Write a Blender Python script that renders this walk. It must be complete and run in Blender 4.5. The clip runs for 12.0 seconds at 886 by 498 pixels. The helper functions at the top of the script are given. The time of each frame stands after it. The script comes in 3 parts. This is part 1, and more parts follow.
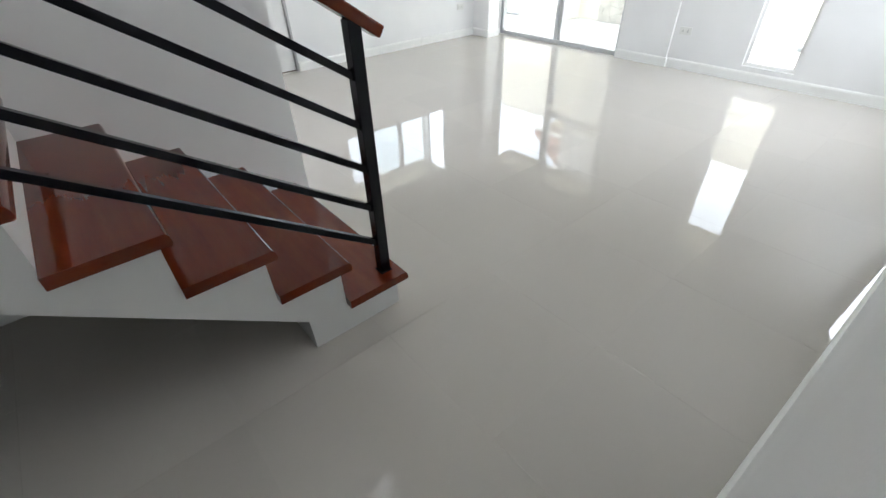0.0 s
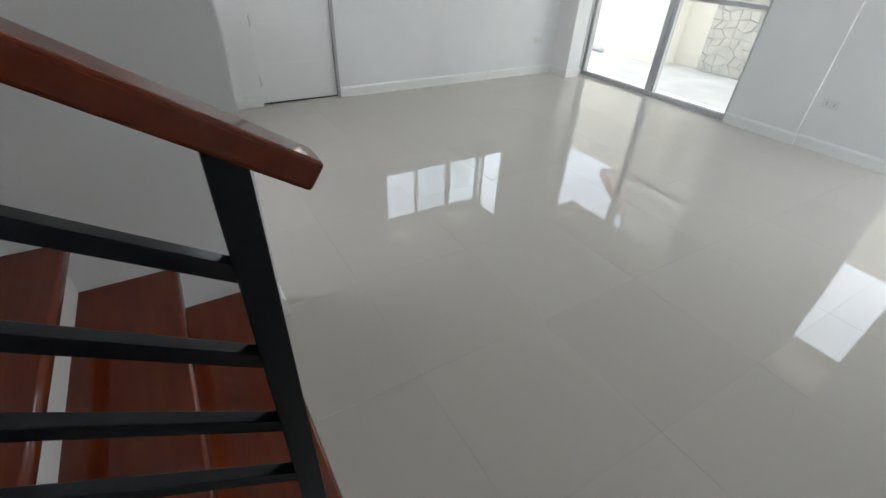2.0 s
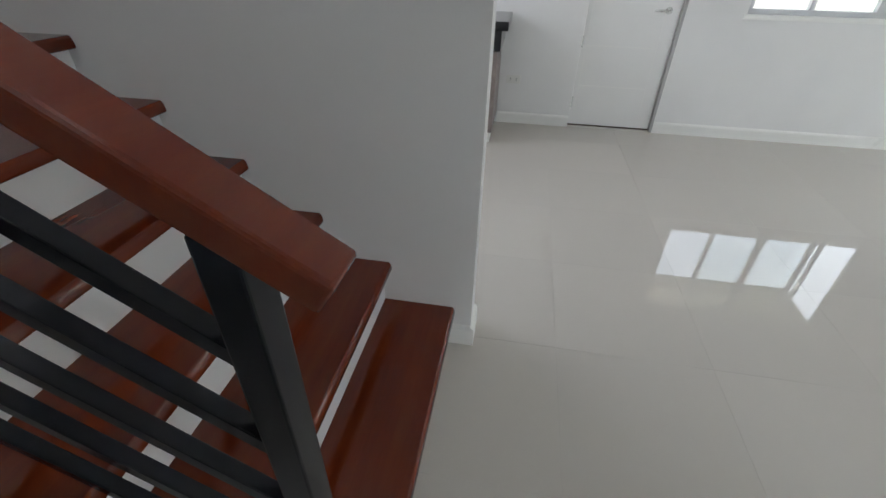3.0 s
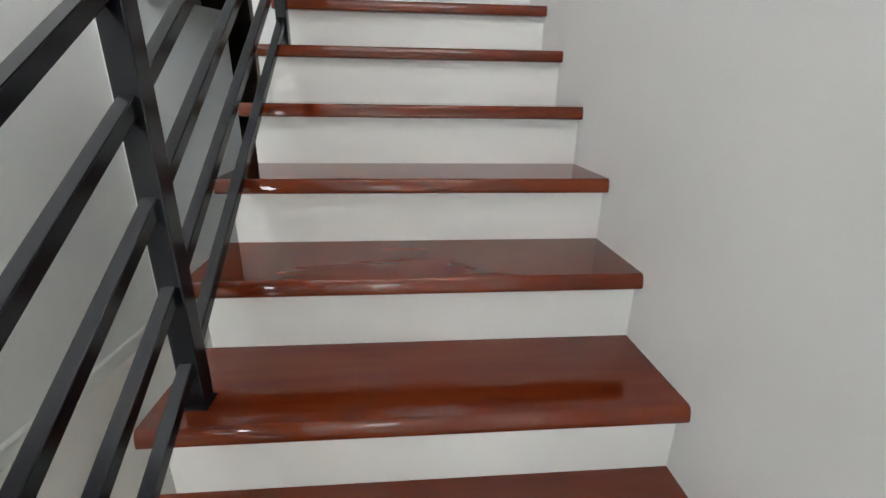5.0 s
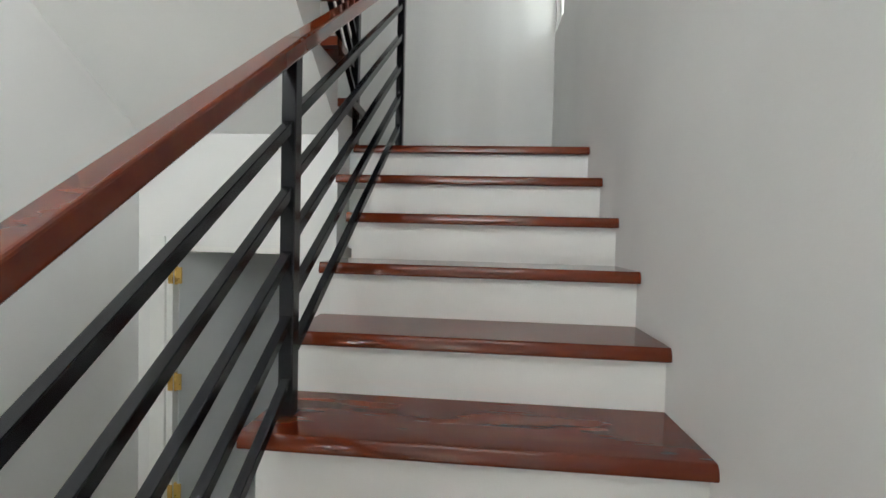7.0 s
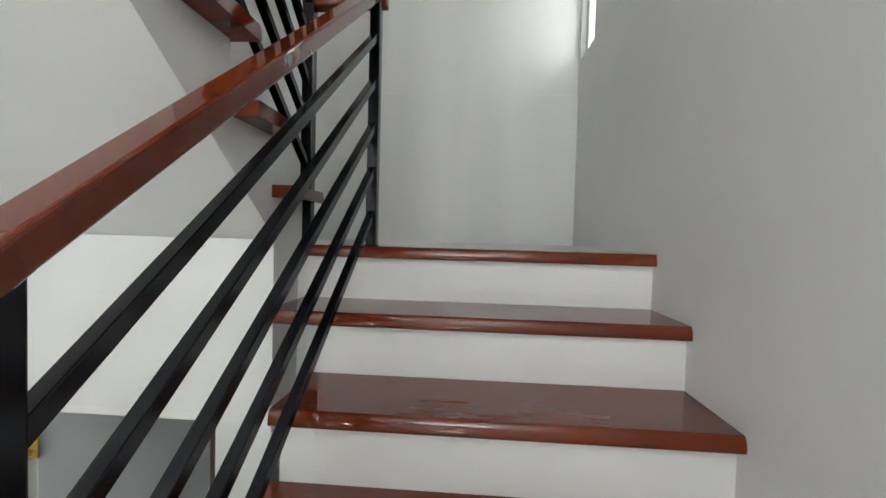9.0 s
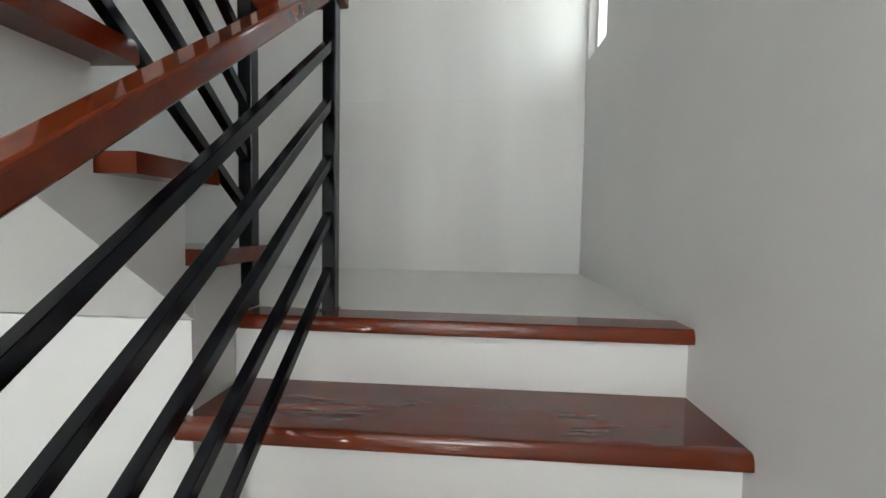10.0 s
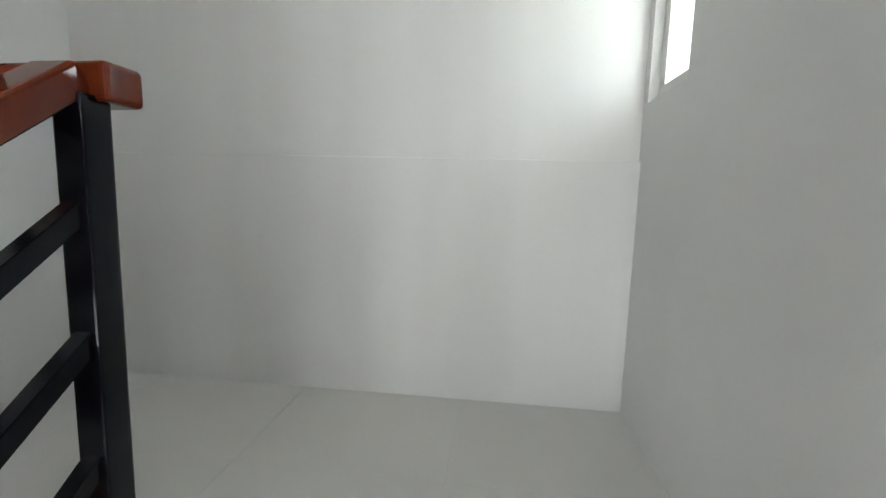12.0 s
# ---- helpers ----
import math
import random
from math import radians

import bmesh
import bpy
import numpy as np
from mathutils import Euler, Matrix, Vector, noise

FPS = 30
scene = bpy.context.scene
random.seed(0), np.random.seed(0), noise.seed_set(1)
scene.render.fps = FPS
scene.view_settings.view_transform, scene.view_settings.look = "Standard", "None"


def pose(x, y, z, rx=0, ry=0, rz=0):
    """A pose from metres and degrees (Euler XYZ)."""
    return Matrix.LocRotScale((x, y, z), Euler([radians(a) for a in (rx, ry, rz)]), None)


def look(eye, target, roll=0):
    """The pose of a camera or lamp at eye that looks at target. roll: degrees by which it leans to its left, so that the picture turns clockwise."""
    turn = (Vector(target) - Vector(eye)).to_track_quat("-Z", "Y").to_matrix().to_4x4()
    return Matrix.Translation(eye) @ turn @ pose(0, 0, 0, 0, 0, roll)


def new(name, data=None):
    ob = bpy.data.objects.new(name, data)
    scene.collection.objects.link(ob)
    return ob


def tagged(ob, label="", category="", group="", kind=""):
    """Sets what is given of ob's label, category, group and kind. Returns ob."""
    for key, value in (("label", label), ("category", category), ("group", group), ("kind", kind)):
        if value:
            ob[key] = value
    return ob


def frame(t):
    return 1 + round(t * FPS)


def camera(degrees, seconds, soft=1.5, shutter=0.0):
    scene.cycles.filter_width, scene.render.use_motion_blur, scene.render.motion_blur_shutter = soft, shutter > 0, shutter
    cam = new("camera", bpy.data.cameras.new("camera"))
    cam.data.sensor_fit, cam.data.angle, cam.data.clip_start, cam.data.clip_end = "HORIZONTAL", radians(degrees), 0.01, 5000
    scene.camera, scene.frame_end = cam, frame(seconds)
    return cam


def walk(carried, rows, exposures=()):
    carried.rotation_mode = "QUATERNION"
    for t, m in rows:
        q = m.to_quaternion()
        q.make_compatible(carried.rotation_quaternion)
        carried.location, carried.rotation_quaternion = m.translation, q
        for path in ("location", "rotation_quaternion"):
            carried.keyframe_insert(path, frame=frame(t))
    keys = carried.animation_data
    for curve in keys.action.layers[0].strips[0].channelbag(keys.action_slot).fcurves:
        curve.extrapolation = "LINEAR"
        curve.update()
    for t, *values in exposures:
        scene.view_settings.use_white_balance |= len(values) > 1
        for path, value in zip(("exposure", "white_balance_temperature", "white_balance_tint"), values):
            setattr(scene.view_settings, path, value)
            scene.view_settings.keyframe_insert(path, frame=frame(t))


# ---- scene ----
# Camera and walk: (seconds, x, y, z, turn about x, y, z)
ROWS = [
    (0.0, -1.189, 0.779, 1.356, 52.83, 1.23, -130.49),
    (0.5, -0.963, 0.671, 1.334, 53.37, 1.77, -123.98),
    (1.0, -0.765, 0.520, 1.315, 54.65, 0.88, -123.80),
    (1.5, -0.563, 0.309, 1.323, 54.12, -0.37, -122.34),
    (2.0, -0.421, 0.096, 1.315, 54.58, -2.26, -120.80),
    (2.2, -0.395, 0.007, 1.313, 54.80, -2.80, -117.20),
    (2.5, -0.357, -0.099, 1.325, 55.08, -2.98, -106.23),
    (3.0, -0.198, -0.157, 1.317, 55.37, -0.91, -79.88),
    (3.2, -0.126, -0.167, 1.332, 55.74, 0.16, -68.33),
    (4.0, 0.150, -0.130, 1.345, 60.5, -0.20, -38.0),
    (4.8, 0.421, 0.201, 1.423, 67.32, -0.48, -7.86),
    (5.0, 0.493, 0.315, 1.476, 70.27, -0.82, -4.63),
    (5.5, 0.543, 0.488, 1.668, 75.79, -1.11, 3.08),
    (6.0, 0.532, 0.666, 1.794, 81.49, -1.29, 7.42),
    (6.5, 0.537, 0.852, 1.914, 85.86, -1.50, 5.92),
    (7.0, 0.542, 1.012, 2.083, 88.07, -1.48, 5.03),
    (7.2, 0.525, 1.085, 2.135, 88.20, -1.50, 4.90),
    (8.8, 0.470, 1.662, 2.515, 88.35, -1.55, 4.20),
    (9.0, 0.466, 1.734, 2.565, 88.12, -1.56, 4.09),
    (9.5, 0.491, 1.916, 2.675, 87.33, -1.39, 3.74),
    (10.0, 0.503, 2.069, 2.769, 86.60, -1.11, 4.12),
    (10.5, 0.509, 2.303, 2.937, 85.53, -1.27, 3.62),
    (11.0, 0.576, 2.469, 3.099, 84.38, -1.25, 4.11),
    (11.5, 0.557, 2.645, 3.172, 84.00, -1.35, 5.10),
    (12.0, 0.572, 2.805, 3.272, 82.90, -1.60, 6.85),
]
cam = camera(90.9, 12.0)
walk(cam, [(r[0], pose(*r[1:])) for r in ROWS], [
    (0.0, 1.9, 6150, 14), (0.5, 1.5, 6150, 14), (1.5, 1.3, 6150, 14), (2.5, 1.15, 6150, 14), (3.2, 1.4, 6150, 14),
    (4.8, 2.65, 6300, 12), (5.5, 2.62, 6400, 11), (6.0, 2.50, 6400, 10), (7.0, 2.32, 6450, 10), (9.0, 2.42, 6450, 10), (10.0, 2.50, 6450, 10), (11.0, 2.78, 6400, 10), (12.0, 2.68, 6400, 10)])

# World and sun
SUN_EL, SUN_ROT = radians(75), radians(186)
world = bpy.data.worlds.new("sky")
scene.world = world
world.use_nodes = True
wn = world.node_tree.nodes
wn.clear()
sky = wn.new("ShaderNodeTexSky")
sky.sky_type = "NISHITA"
sky.sun_disc = False
sky.sun_elevation, sky.sun_rotation = SUN_EL, SUN_ROT
sky.dust_density = 2.5
bg = wn.new("ShaderNodeBackground")
bg.inputs["Strength"].default_value = 0.15
wout = wn.new("ShaderNodeOutputWorld")
# Broken white cloud over the blue
wtex = wn.new("ShaderNodeTexCoord")
wcloud = wn.new("ShaderNodeTexNoise")
wcloud.inputs["Scale"].default_value, wcloud.inputs["Detail"].default_value = 2.6, 7.0
wfac = wn.new("ShaderNodeMapRange")
for key, val in (("From Min", 0.35), ("From Max", 0.62), ("To Min", 0.35), ("To Max", 0.95)):
    wfac.inputs[key].default_value = val
wmix = wn.new("ShaderNodeMixRGB")
wmix.inputs["Color2"].default_value = (14.0, 14.3, 14.7, 1)
wl = world.node_tree.links
wl.new(wtex.outputs["Generated"], wcloud.inputs["Vector"])
wl.new(wcloud.outputs["Fac"], wfac.inputs["Value"])
wl.new(wfac.outputs["Result"], wmix.inputs["Fac"])
wl.new(sky.outputs["Color"], wmix.inputs["Color1"])
wl.new(wmix.outputs["Color"], bg.inputs["Color"])
world.node_tree.links.new(bg.outputs["Background"], wout.inputs["Surface"])
sun_data = bpy.data.lights.new("sun", "SUN")
sun_data.energy, sun_data.angle, sun_data.color = 5.0, radians(0.6), (1.0, 0.95, 0.88)
sun = new("sun", sun_data)
sun.matrix_world = look((0, 0, 30), (0 - math.sin(SUN_ROT) * math.cos(SUN_EL), 0 - math.cos(SUN_ROT) * math.cos(SUN_EL), 30 - math.sin(SUN_EL)))


def unseen_window_light(name, at, target, width, height, watts):
    """An area lamp in an unseen opening, added to stand in for daylight."""
    d = bpy.data.lights.new(name, "AREA")
    d.shape, d.size, d.size_y, d.energy, d.color = "RECTANGLE", width, height, watts, (0.95, 0.985, 1.0)
    new(name, d).matrix_world = look(at, target)


W = 1.046
# Unseen upstairs opening, assumed from reflections; lamp added to light the stairwell.
unseen_window_light("upper_south_unseen_light", (0.2, -4.42, 4.4), (0.2, 0, 3.6), 1.3, 0.8, 1.5)
# No known source here: lamp added to brighten the stairwell from the east.
unseen_window_light("upper_east_added_light", (2.76, -2.2, 4.35), (0, -2.2, 3.6), 2.7, 1.2, 42)
# Invented kitchen opening; this lamp is added to lift the room light.
unseen_window_light("kitchen_added_light", (2.4, 1.93, 1.6), (2.4, 0, 1.2), 1.7, 1.1, 4)
# Unseen window, assumed from a bright floor patch; lamp added for western light.
unseen_window_light("west_unseen_light", (-1.60, -3.6, 1.5), (0, -3.0, 1.4), 1.1, 1.1, 12)


# ---- materials ----
def material(name, build):
    m = bpy.data.materials.new(name)
    m.use_nodes = True
    nt = m.node_tree
    build(nt, nt.nodes["Principled BSDF"])
    return m


def node(nt, kind, inputs=None, **props):
    n = nt.nodes.new(kind)
    for k, v in props.items():
        setattr(n, k, v)
    for k, v in (inputs or {}).items():
        if isinstance(v, bpy.types.NodeSocket):
            nt.links.new(v, n.inputs[k])
        else:
            n.inputs[k].default_value = v
    return n


def coords(nt, scale=(1, 1, 1)):
    g = node(nt, "ShaderNodeNewGeometry")
    return node(nt, "ShaderNodeMapping", {"Vector": g.outputs["Position"], "Scale": scale}).outputs["Vector"]


def fog(nt, vec, scale, detail=4.0, rough=0.55):
    return node(nt, "ShaderNodeTexNoise", {"Vector": vec, "Scale": scale, "Detail": detail, "Roughness": rough}).outputs["Fac"]


def ramp(nt, fac, stops):
    r = node(nt, "ShaderNodeValToRGB", {"Fac": fac})
    e = r.color_ramp.elements
    while len(e) < len(stops):
        e.new(0.5)
    for k, (p, c) in enumerate(stops):
        e[k].position = p
        e[k].color = (*c, 1.0)
    return r.outputs["Color"]


def span(nt, fac, lo, hi):
    return node(nt, "ShaderNodeMapRange", {"Value": fac, "From Min": 0.3, "From Max": 0.7, "To Min": lo, "To Max": hi}).outputs["Result"]


def bump(nt, bsdf, height, strength, dist):
    b = node(nt, "ShaderNodeBump", {"Height": height, "Strength": strength, "Distance": dist})
    nt.links.new(b.outputs["Normal"], bsdf.inputs["Normal"])


def paint(name, col, rough=0.55, amount=0.04, relief=0.25, streak=False):
    def build(nt, b):
        v = coords(nt)
        big = fog(nt, v, 1.3, 3.0)
        if streak:
            big = fog(nt, coords(nt, (2.6, 1.0, 0.32)), 1.3, 2.0, 0.45)
        lo = tuple(c * (1 - amount) for c in col)
        hi = tuple(min(1, c * (1 + amount)) for c in col)
        nt.links.new(ramp(nt, big, [(0.3, lo), (0.7, hi)]), b.inputs["Base Color"])
        fine = fog(nt, v, 160.0, 3.0)
        nt.links.new(span(nt, fog(nt, v, 6.0), rough - 0.05, rough + 0.07), b.inputs["Roughness"])
        add = node(nt, "ShaderNodeMath", {0: fine, 1: fog(nt, v, 9.0)}, operation="ADD").outputs[0]
        bump(nt, b, add, relief, 0.0015)
    return material(name, build)


def tile_mat(name, col, rough):
    def build(nt, b):
        v = coords(nt)
        oi = node(nt, "ShaderNodeObjectInfo")
        base = ramp(nt, fog(nt, v, 1.6, 3.0), [(0.2, tuple(c * 0.975 for c in col)), (0.8, col)])
        vary = node(nt, "ShaderNodeMapRange", {"Value": oi.outputs["Random"], "To Min": 0.96, "To Max": 1.0}).outputs["Result"]
        mul = node(nt, "ShaderNodeHueSaturation", {"Color": base, "Value": vary})
        nt.links.new(mul.outputs["Color"], b.inputs["Base Color"])
        b.inputs["Roughness"].default_value = rough
        b.inputs["IOR"].default_value = 1.55
    return material(name, build)


def wood_mat(name):
    def build(nt, b):
        g = node(nt, "ShaderNodeTexCoord")
        oi = node(nt, "ShaderNodeObjectInfo")
        shift = node(nt, "ShaderNodeVectorMath", {0: g.outputs["Object"], 1: oi.outputs["Location"]}, operation="ADD").outputs[0]
        off = node(nt, "ShaderNodeVectorMath", {0: shift, 1: node(nt, "ShaderNodeCombineXYZ", {"X": node(nt, "ShaderNodeMath", {0: oi.outputs["Random"], 1: 9.0}, operation="MULTIPLY").outputs[0]}).outputs[0]}, operation="ADD").outputs[0]
        v = node(nt, "ShaderNodeMapping", {"Vector": off, "Scale": (0.7, 7.0, 7.0)}).outputs["Vector"]
        grain = fog(nt, v, 3.0, 8.0, 0.62)
        patch = fog(nt, off, 2.3, 2.0)
        c = ramp(nt, grain, [(0.25, (0.115, 0.0155, 0.0040)), (0.5, (0.148, 0.0230, 0.0058)), (0.75, (0.172, 0.033, 0.0085))])
        val = span(nt, patch, 0.82, 1.12)
        nt.links.new(node(nt, "ShaderNodeHueSaturation", {"Color": c, "Value": val}).outputs["Color"], b.inputs["Base Color"])
        b.inputs["Roughness"].default_value = 0.42
        b.inputs["Specular IOR Level"].default_value = 0.0
        b.inputs["Coat Weight"].default_value = 1.0
        b.inputs["Coat Roughness"].default_value = 0.06
        b.inputs["Coat IOR"].default_value = 1.5
    return material(name, build)


def simple(name, col, rough, metal=0.0, wear=0.15, scale=12.0, relief=0.1, spec=0.5):
    def build(nt, b):
        v = coords(nt)
        f = fog(nt, v, scale)
        nt.links.new(ramp(nt, f, [(0.3, tuple(c * (1 - wear) for c in col)), (0.7, tuple(min(1, c * (1 + wear)) for c in col))]), b.inputs["Base Color"])
        if relief:
            nt.links.new(span(nt, fog(nt, v, scale * 2.3), rough * 0.8, min(1, rough * 1.25)), b.inputs["Roughness"])
        else:
            b.inputs["Roughness"].default_value = rough
        b.inputs["Metallic"].default_value = metal
        b.inputs["Specular IOR Level"].default_value = spec
        if relief:
            bump(nt, b, fog(nt, v, scale * 14), relief, 0.001)
    return material(name, build)


def glass_mat():
    m = bpy.data.materials.new("window glass")
    m.use_nodes = True
    nt = m.node_tree
    nt.nodes.clear()
    out = node(nt, "ShaderNodeOutputMaterial")
    tr = node(nt, "ShaderNodeBsdfTransparent", {"Color": (0.94, 0.97, 0.96, 1)})
    gl = node(nt, "ShaderNodeBsdfGlossy", {"Roughness": 0.01})
    lw = node(nt, "ShaderNodeLayerWeight", {"Blend": 0.5})
    p5 = node(nt, "ShaderNodeMath", {0: lw.outputs["Facing"], 1: 4.0}, operation="POWER")
    fr = node(nt, "ShaderNodeMapRange", {"Value": p5.outputs[0], "To Min": 0.03, "To Max": 0.7})
    mx = node(nt, "ShaderNodeMixShader", {0: fr.outputs[0], 1: tr.outputs[0], 2: gl.outputs[0]})
    nt.links.new(mx.outputs[0], out.inputs["Surface"])
    return m


WALL = paint("cream wall paint", (0.80, 0.80, 0.785))
STREAK = paint("cream wall paint with roller marks", (0.79, 0.79, 0.775), 0.5, 0.055, 0.25, True)
WHITE = paint("white stair paint", (0.83, 0.83, 0.81), 0.45)
TRIM = paint("white gloss trim paint", (0.84, 0.84, 0.81), 0.32, 0.02, 0.1)
CEIL = paint("ceiling paint", (0.82, 0.82, 0.80), 0.7)
TILE = tile_mat("polished cream porcelain", (0.588, 0.556, 0.506), 0.014)
LTILE = tile_mat("matt landing tile", (0.72, 0.71, 0.68), 0.28)
GROUT = simple("tile grout", (0.55, 0.53, 0.485), 0.55)
WOOD = wood_mat("red varnished wood")
STEEL = simple("black painted steel", (0.0045, 0.0048, 0.008), 0.18, 0.0, 0.06, 14.0, 0.0, 0.3)
ALU = simple("powder coated aluminium", (0.50, 0.51, 0.52), 0.4, 0.25, 0.05)
BRASS = simple("brass", (0.72, 0.48, 0.14), 0.3, 1.0)
CHROME = simple("brushed nickel", (0.6, 0.6, 0.58), 0.25, 1.0)
PLASTIC = simple("white plastic", (0.75, 0.75, 0.71), 0.35, 0.0, 0.03)
DARK = simple("dark slot", (0.03, 0.03, 0.03), 0.5)
DOORP = paint("white door paint", (0.82, 0.82, 0.80), 0.35, 0.02, 0.1)
SHADE_JAMB = paint("door jamb paint darkened for shade", (0.42, 0.42, 0.41), 0.5, 0.05, 0.1)
GREYDOOR = paint("grey door panel", (0.62, 0.64, 0.65), 0.35, 0.02, 0.1)
BROWN = simple("dark brown for closet jamb and unlit places", (0.055, 0.032, 0.022), 0.35)
GRANITE = simple("black granite", (0.008, 0.008, 0.009), 0.08, 0.0, 0.5, 90.0, 0.0)
TAUPE = simple("taupe laminate", (0.24, 0.20, 0.185), 0.45)
CONCRETE = simple("patio concrete", (0.56, 0.55, 0.52), 0.85, 0.0, 0.12, 3.0, 0.4)
FENCE = paint("cream boundary wall paint", (0.78, 0.74, 0.65), 0.8, 0.05, 0.5)
STONE = simple("ledge stone", (0.52, 0.50, 0.45), 0.8, 0.0, 0.14, 6.0, 0.6)
ROOF = simple("red roof sheet", (0.42, 0.24, 0.19), 0.6, 0.0, 0.2)
# Greyed so the side building reads as shaded; also the grey drip beams.
GREYWALL = paint("grey render for shaded wall and drip beams", (0.44, 0.43, 0.41), 0.85, 0.08, 0.5)
EARTH = simple("dry ground", (0.20, 0.17, 0.12), 0.95, 0.0, 0.3, 0.8, 0.5)
GLASS = glass_mat()


# ---- mesh helpers ----
def box_bm(x0, y0, z0, x1, y1, z1, bevel=0.0, segs=2, bm=None):
    own = bm is None
    b = bmesh.new()
    m = Matrix.Translation(((x0 + x1) / 2, (y0 + y1) / 2, (z0 + z1) / 2)) @ Matrix.Diagonal((x1 - x0, y1 - y0, z1 - z0, 1))
    bmesh.ops.create_cube(b, size=1.0, matrix=m)
    if bevel:
        bmesh.ops.bevel(b, geom=b.edges[:], offset=bevel, segments=segs, affect="EDGES", profile=0.6)
    if own:
        return b
    merge(bm, b)
    return bm


def merge(bm, other):
    me = bpy.data.meshes.new("tmp")
    other.to_mesh(me)
    other.free()
    bm.from_mesh(me)
    bpy.data.meshes.remove(me)


def prism_bm(profile, a, b, axis="x"):
    """Extrudes a closed (u, v) profile from a to b: along x the profile is (y, z), along y it is (x, z), along z (x, y)."""
    bm = bmesh.new()
    place = {"x": lambda u, v, w: (w, u, v), "y": lambda u, v, w: (u, w, v), "z": lambda u, v, w: (u, v, w)}[axis]
    lo = [bm.verts.new(place(u, v, a)) for u, v in profile]
    hi = [bm.verts.new(place(u, v, b)) for u, v in profile]
    n = len(profile)
    bm.faces.new(lo)
    bm.faces.new(hi[::-1])
    for i in range(n):
        bm.faces.new((lo[i], hi[i], hi[(i + 1) % n], lo[(i + 1) % n]))
    bmesh.ops.recalc_face_normals(bm, faces=bm.faces[:])
    return bm


def bar_bm(p, q, w, h, bevel=0.0, segs=2):
    """A bar of section w (level) by h (in its upright plane) from p to q."""
    p, q = Vector(p), Vector(q)
    d = q - p
    b = bmesh.new()
    bmesh.ops.create_cube(b, size=1.0, matrix=Matrix.Diagonal((w, h, d.length, 1)))
    if bevel:
        bmesh.ops.bevel(b, geom=b.edges[:], offset=bevel, segments=segs, affect="EDGES", profile=0.5)
    z = d.normalized()
    side = z.cross(Vector((0, 0, 1)))
    side = side.normalized() if side.length > 1e-4 else Vector((1, 0, 0))
    up = z.cross(side)
    m = Matrix((side, up, z)).transposed().to_4x4()
    b.transform(Matrix.Translation((p + q) / 2) @ m)
    bmesh.ops.recalc_face_normals(b, faces=b.faces[:])
    return b


def tube_bm(p, q, r, n=12):
    p, q = Vector(p), Vector(q)
    d = q - p
    b = bmesh.new()
    bmesh.ops.create_cone(b, cap_ends=True, segments=n, radius1=r, radius2=r, depth=d.length)
    b.transform(Matrix.Translation((p + q) / 2) @ d.to_track_quat("Z", "Y").to_matrix().to_4x4())
    return b


def handrail_bm(pts):
    return bar_bm(pts[0], pts[1], 0.056, 0.038, 0.006, 3)


def part(name, bm, mat, parent=None, label="", smooth=False):
    me = bpy.data.meshes.new(name)
    bm.to_mesh(me)
    bm.free()
    me.materials.append(mat)
    if smooth:
        for p in me.polygons:
            p.use_smooth = True
    ob = new(name, me)
    if parent is not None:
        ob.parent = parent
        ob.matrix_parent_inverse = parent.matrix_world.inverted()
    if label:
        ob["label"] = label
    return ob


def thing(name, label, category, at=(0, 0, 0), group="", kind=""):
    ob = new(name)
    ob.empty_display_size = 0.1
    ob.location = at
    bpy.context.view_layer.update()
    return tagged(ob, label, category, group, kind)


def structure(name, bm, mat, label, category):
    return tagged(part(name, bm, mat), label, category, kind="structure")


def wall_bm(axis, at, thick, a, b, z0, z1, holes=()):
    """An upright wall across x (axis 'x': at <= x <= at + thick) or y, from a to b, with openings (a0, a1, z0, z1) right through it."""
    us = sorted({a, b, *[h[0] for h in holes], *[h[1] for h in holes]})
    zs = sorted({z0, z1, *[h[2] for h in holes], *[h[3] for h in holes]})
    solid = lambda u, z: not any(h[0] < u < h[1] and h[2] < z < h[3] for h in holes)
    bm = bmesh.new()
    cache = {}

    def v(u, w, z):
        k = (round(u, 5), round(w, 5), round(z, 5))
        if k not in cache:
            cache[k] = bm.verts.new((w, u, z) if axis == "x" else (u, w, z))
        return cache[k]
    cells = {(i, j): solid((us[i] + us[i + 1]) / 2, (zs[j] + zs[j + 1]) / 2) for i in range(len(us) - 1) for j in range(len(zs) - 1)}
    w0, w1 = at, at + thick
    for (i, j), s in cells.items():
        if not s:
            continue
        u0, u1, q0, q1 = us[i], us[i + 1], zs[j], zs[j + 1]
        bm.faces.new((v(u0, w0, q0), v(u1, w0, q0), v(u1, w0, q1), v(u0, w0, q1)))
        bm.faces.new((v(u0, w1, q0), v(u0, w1, q1), v(u1, w1, q1), v(u1, w1, q0)))
        for di, dj, e in ((-1, 0, ((u0, q0), (u0, q1))), (1, 0, ((u1, q0), (u1, q1))), (0, -1, ((u0, q0), (u1, q0))), (0, 1, ((u0, q1), (u1, q1)))):
            if not cells.get((i + di, j + dj), False):
                (ua, qa), (ub, qb) = e
                bm.faces.new((v(ua, w0, qa), v(ub, w0, qb), v(ub, w1, qb), v(ua, w1, qa)))
    bmesh.ops.recalc_face_normals(bm, faces=bm.faces[:])
    return bm


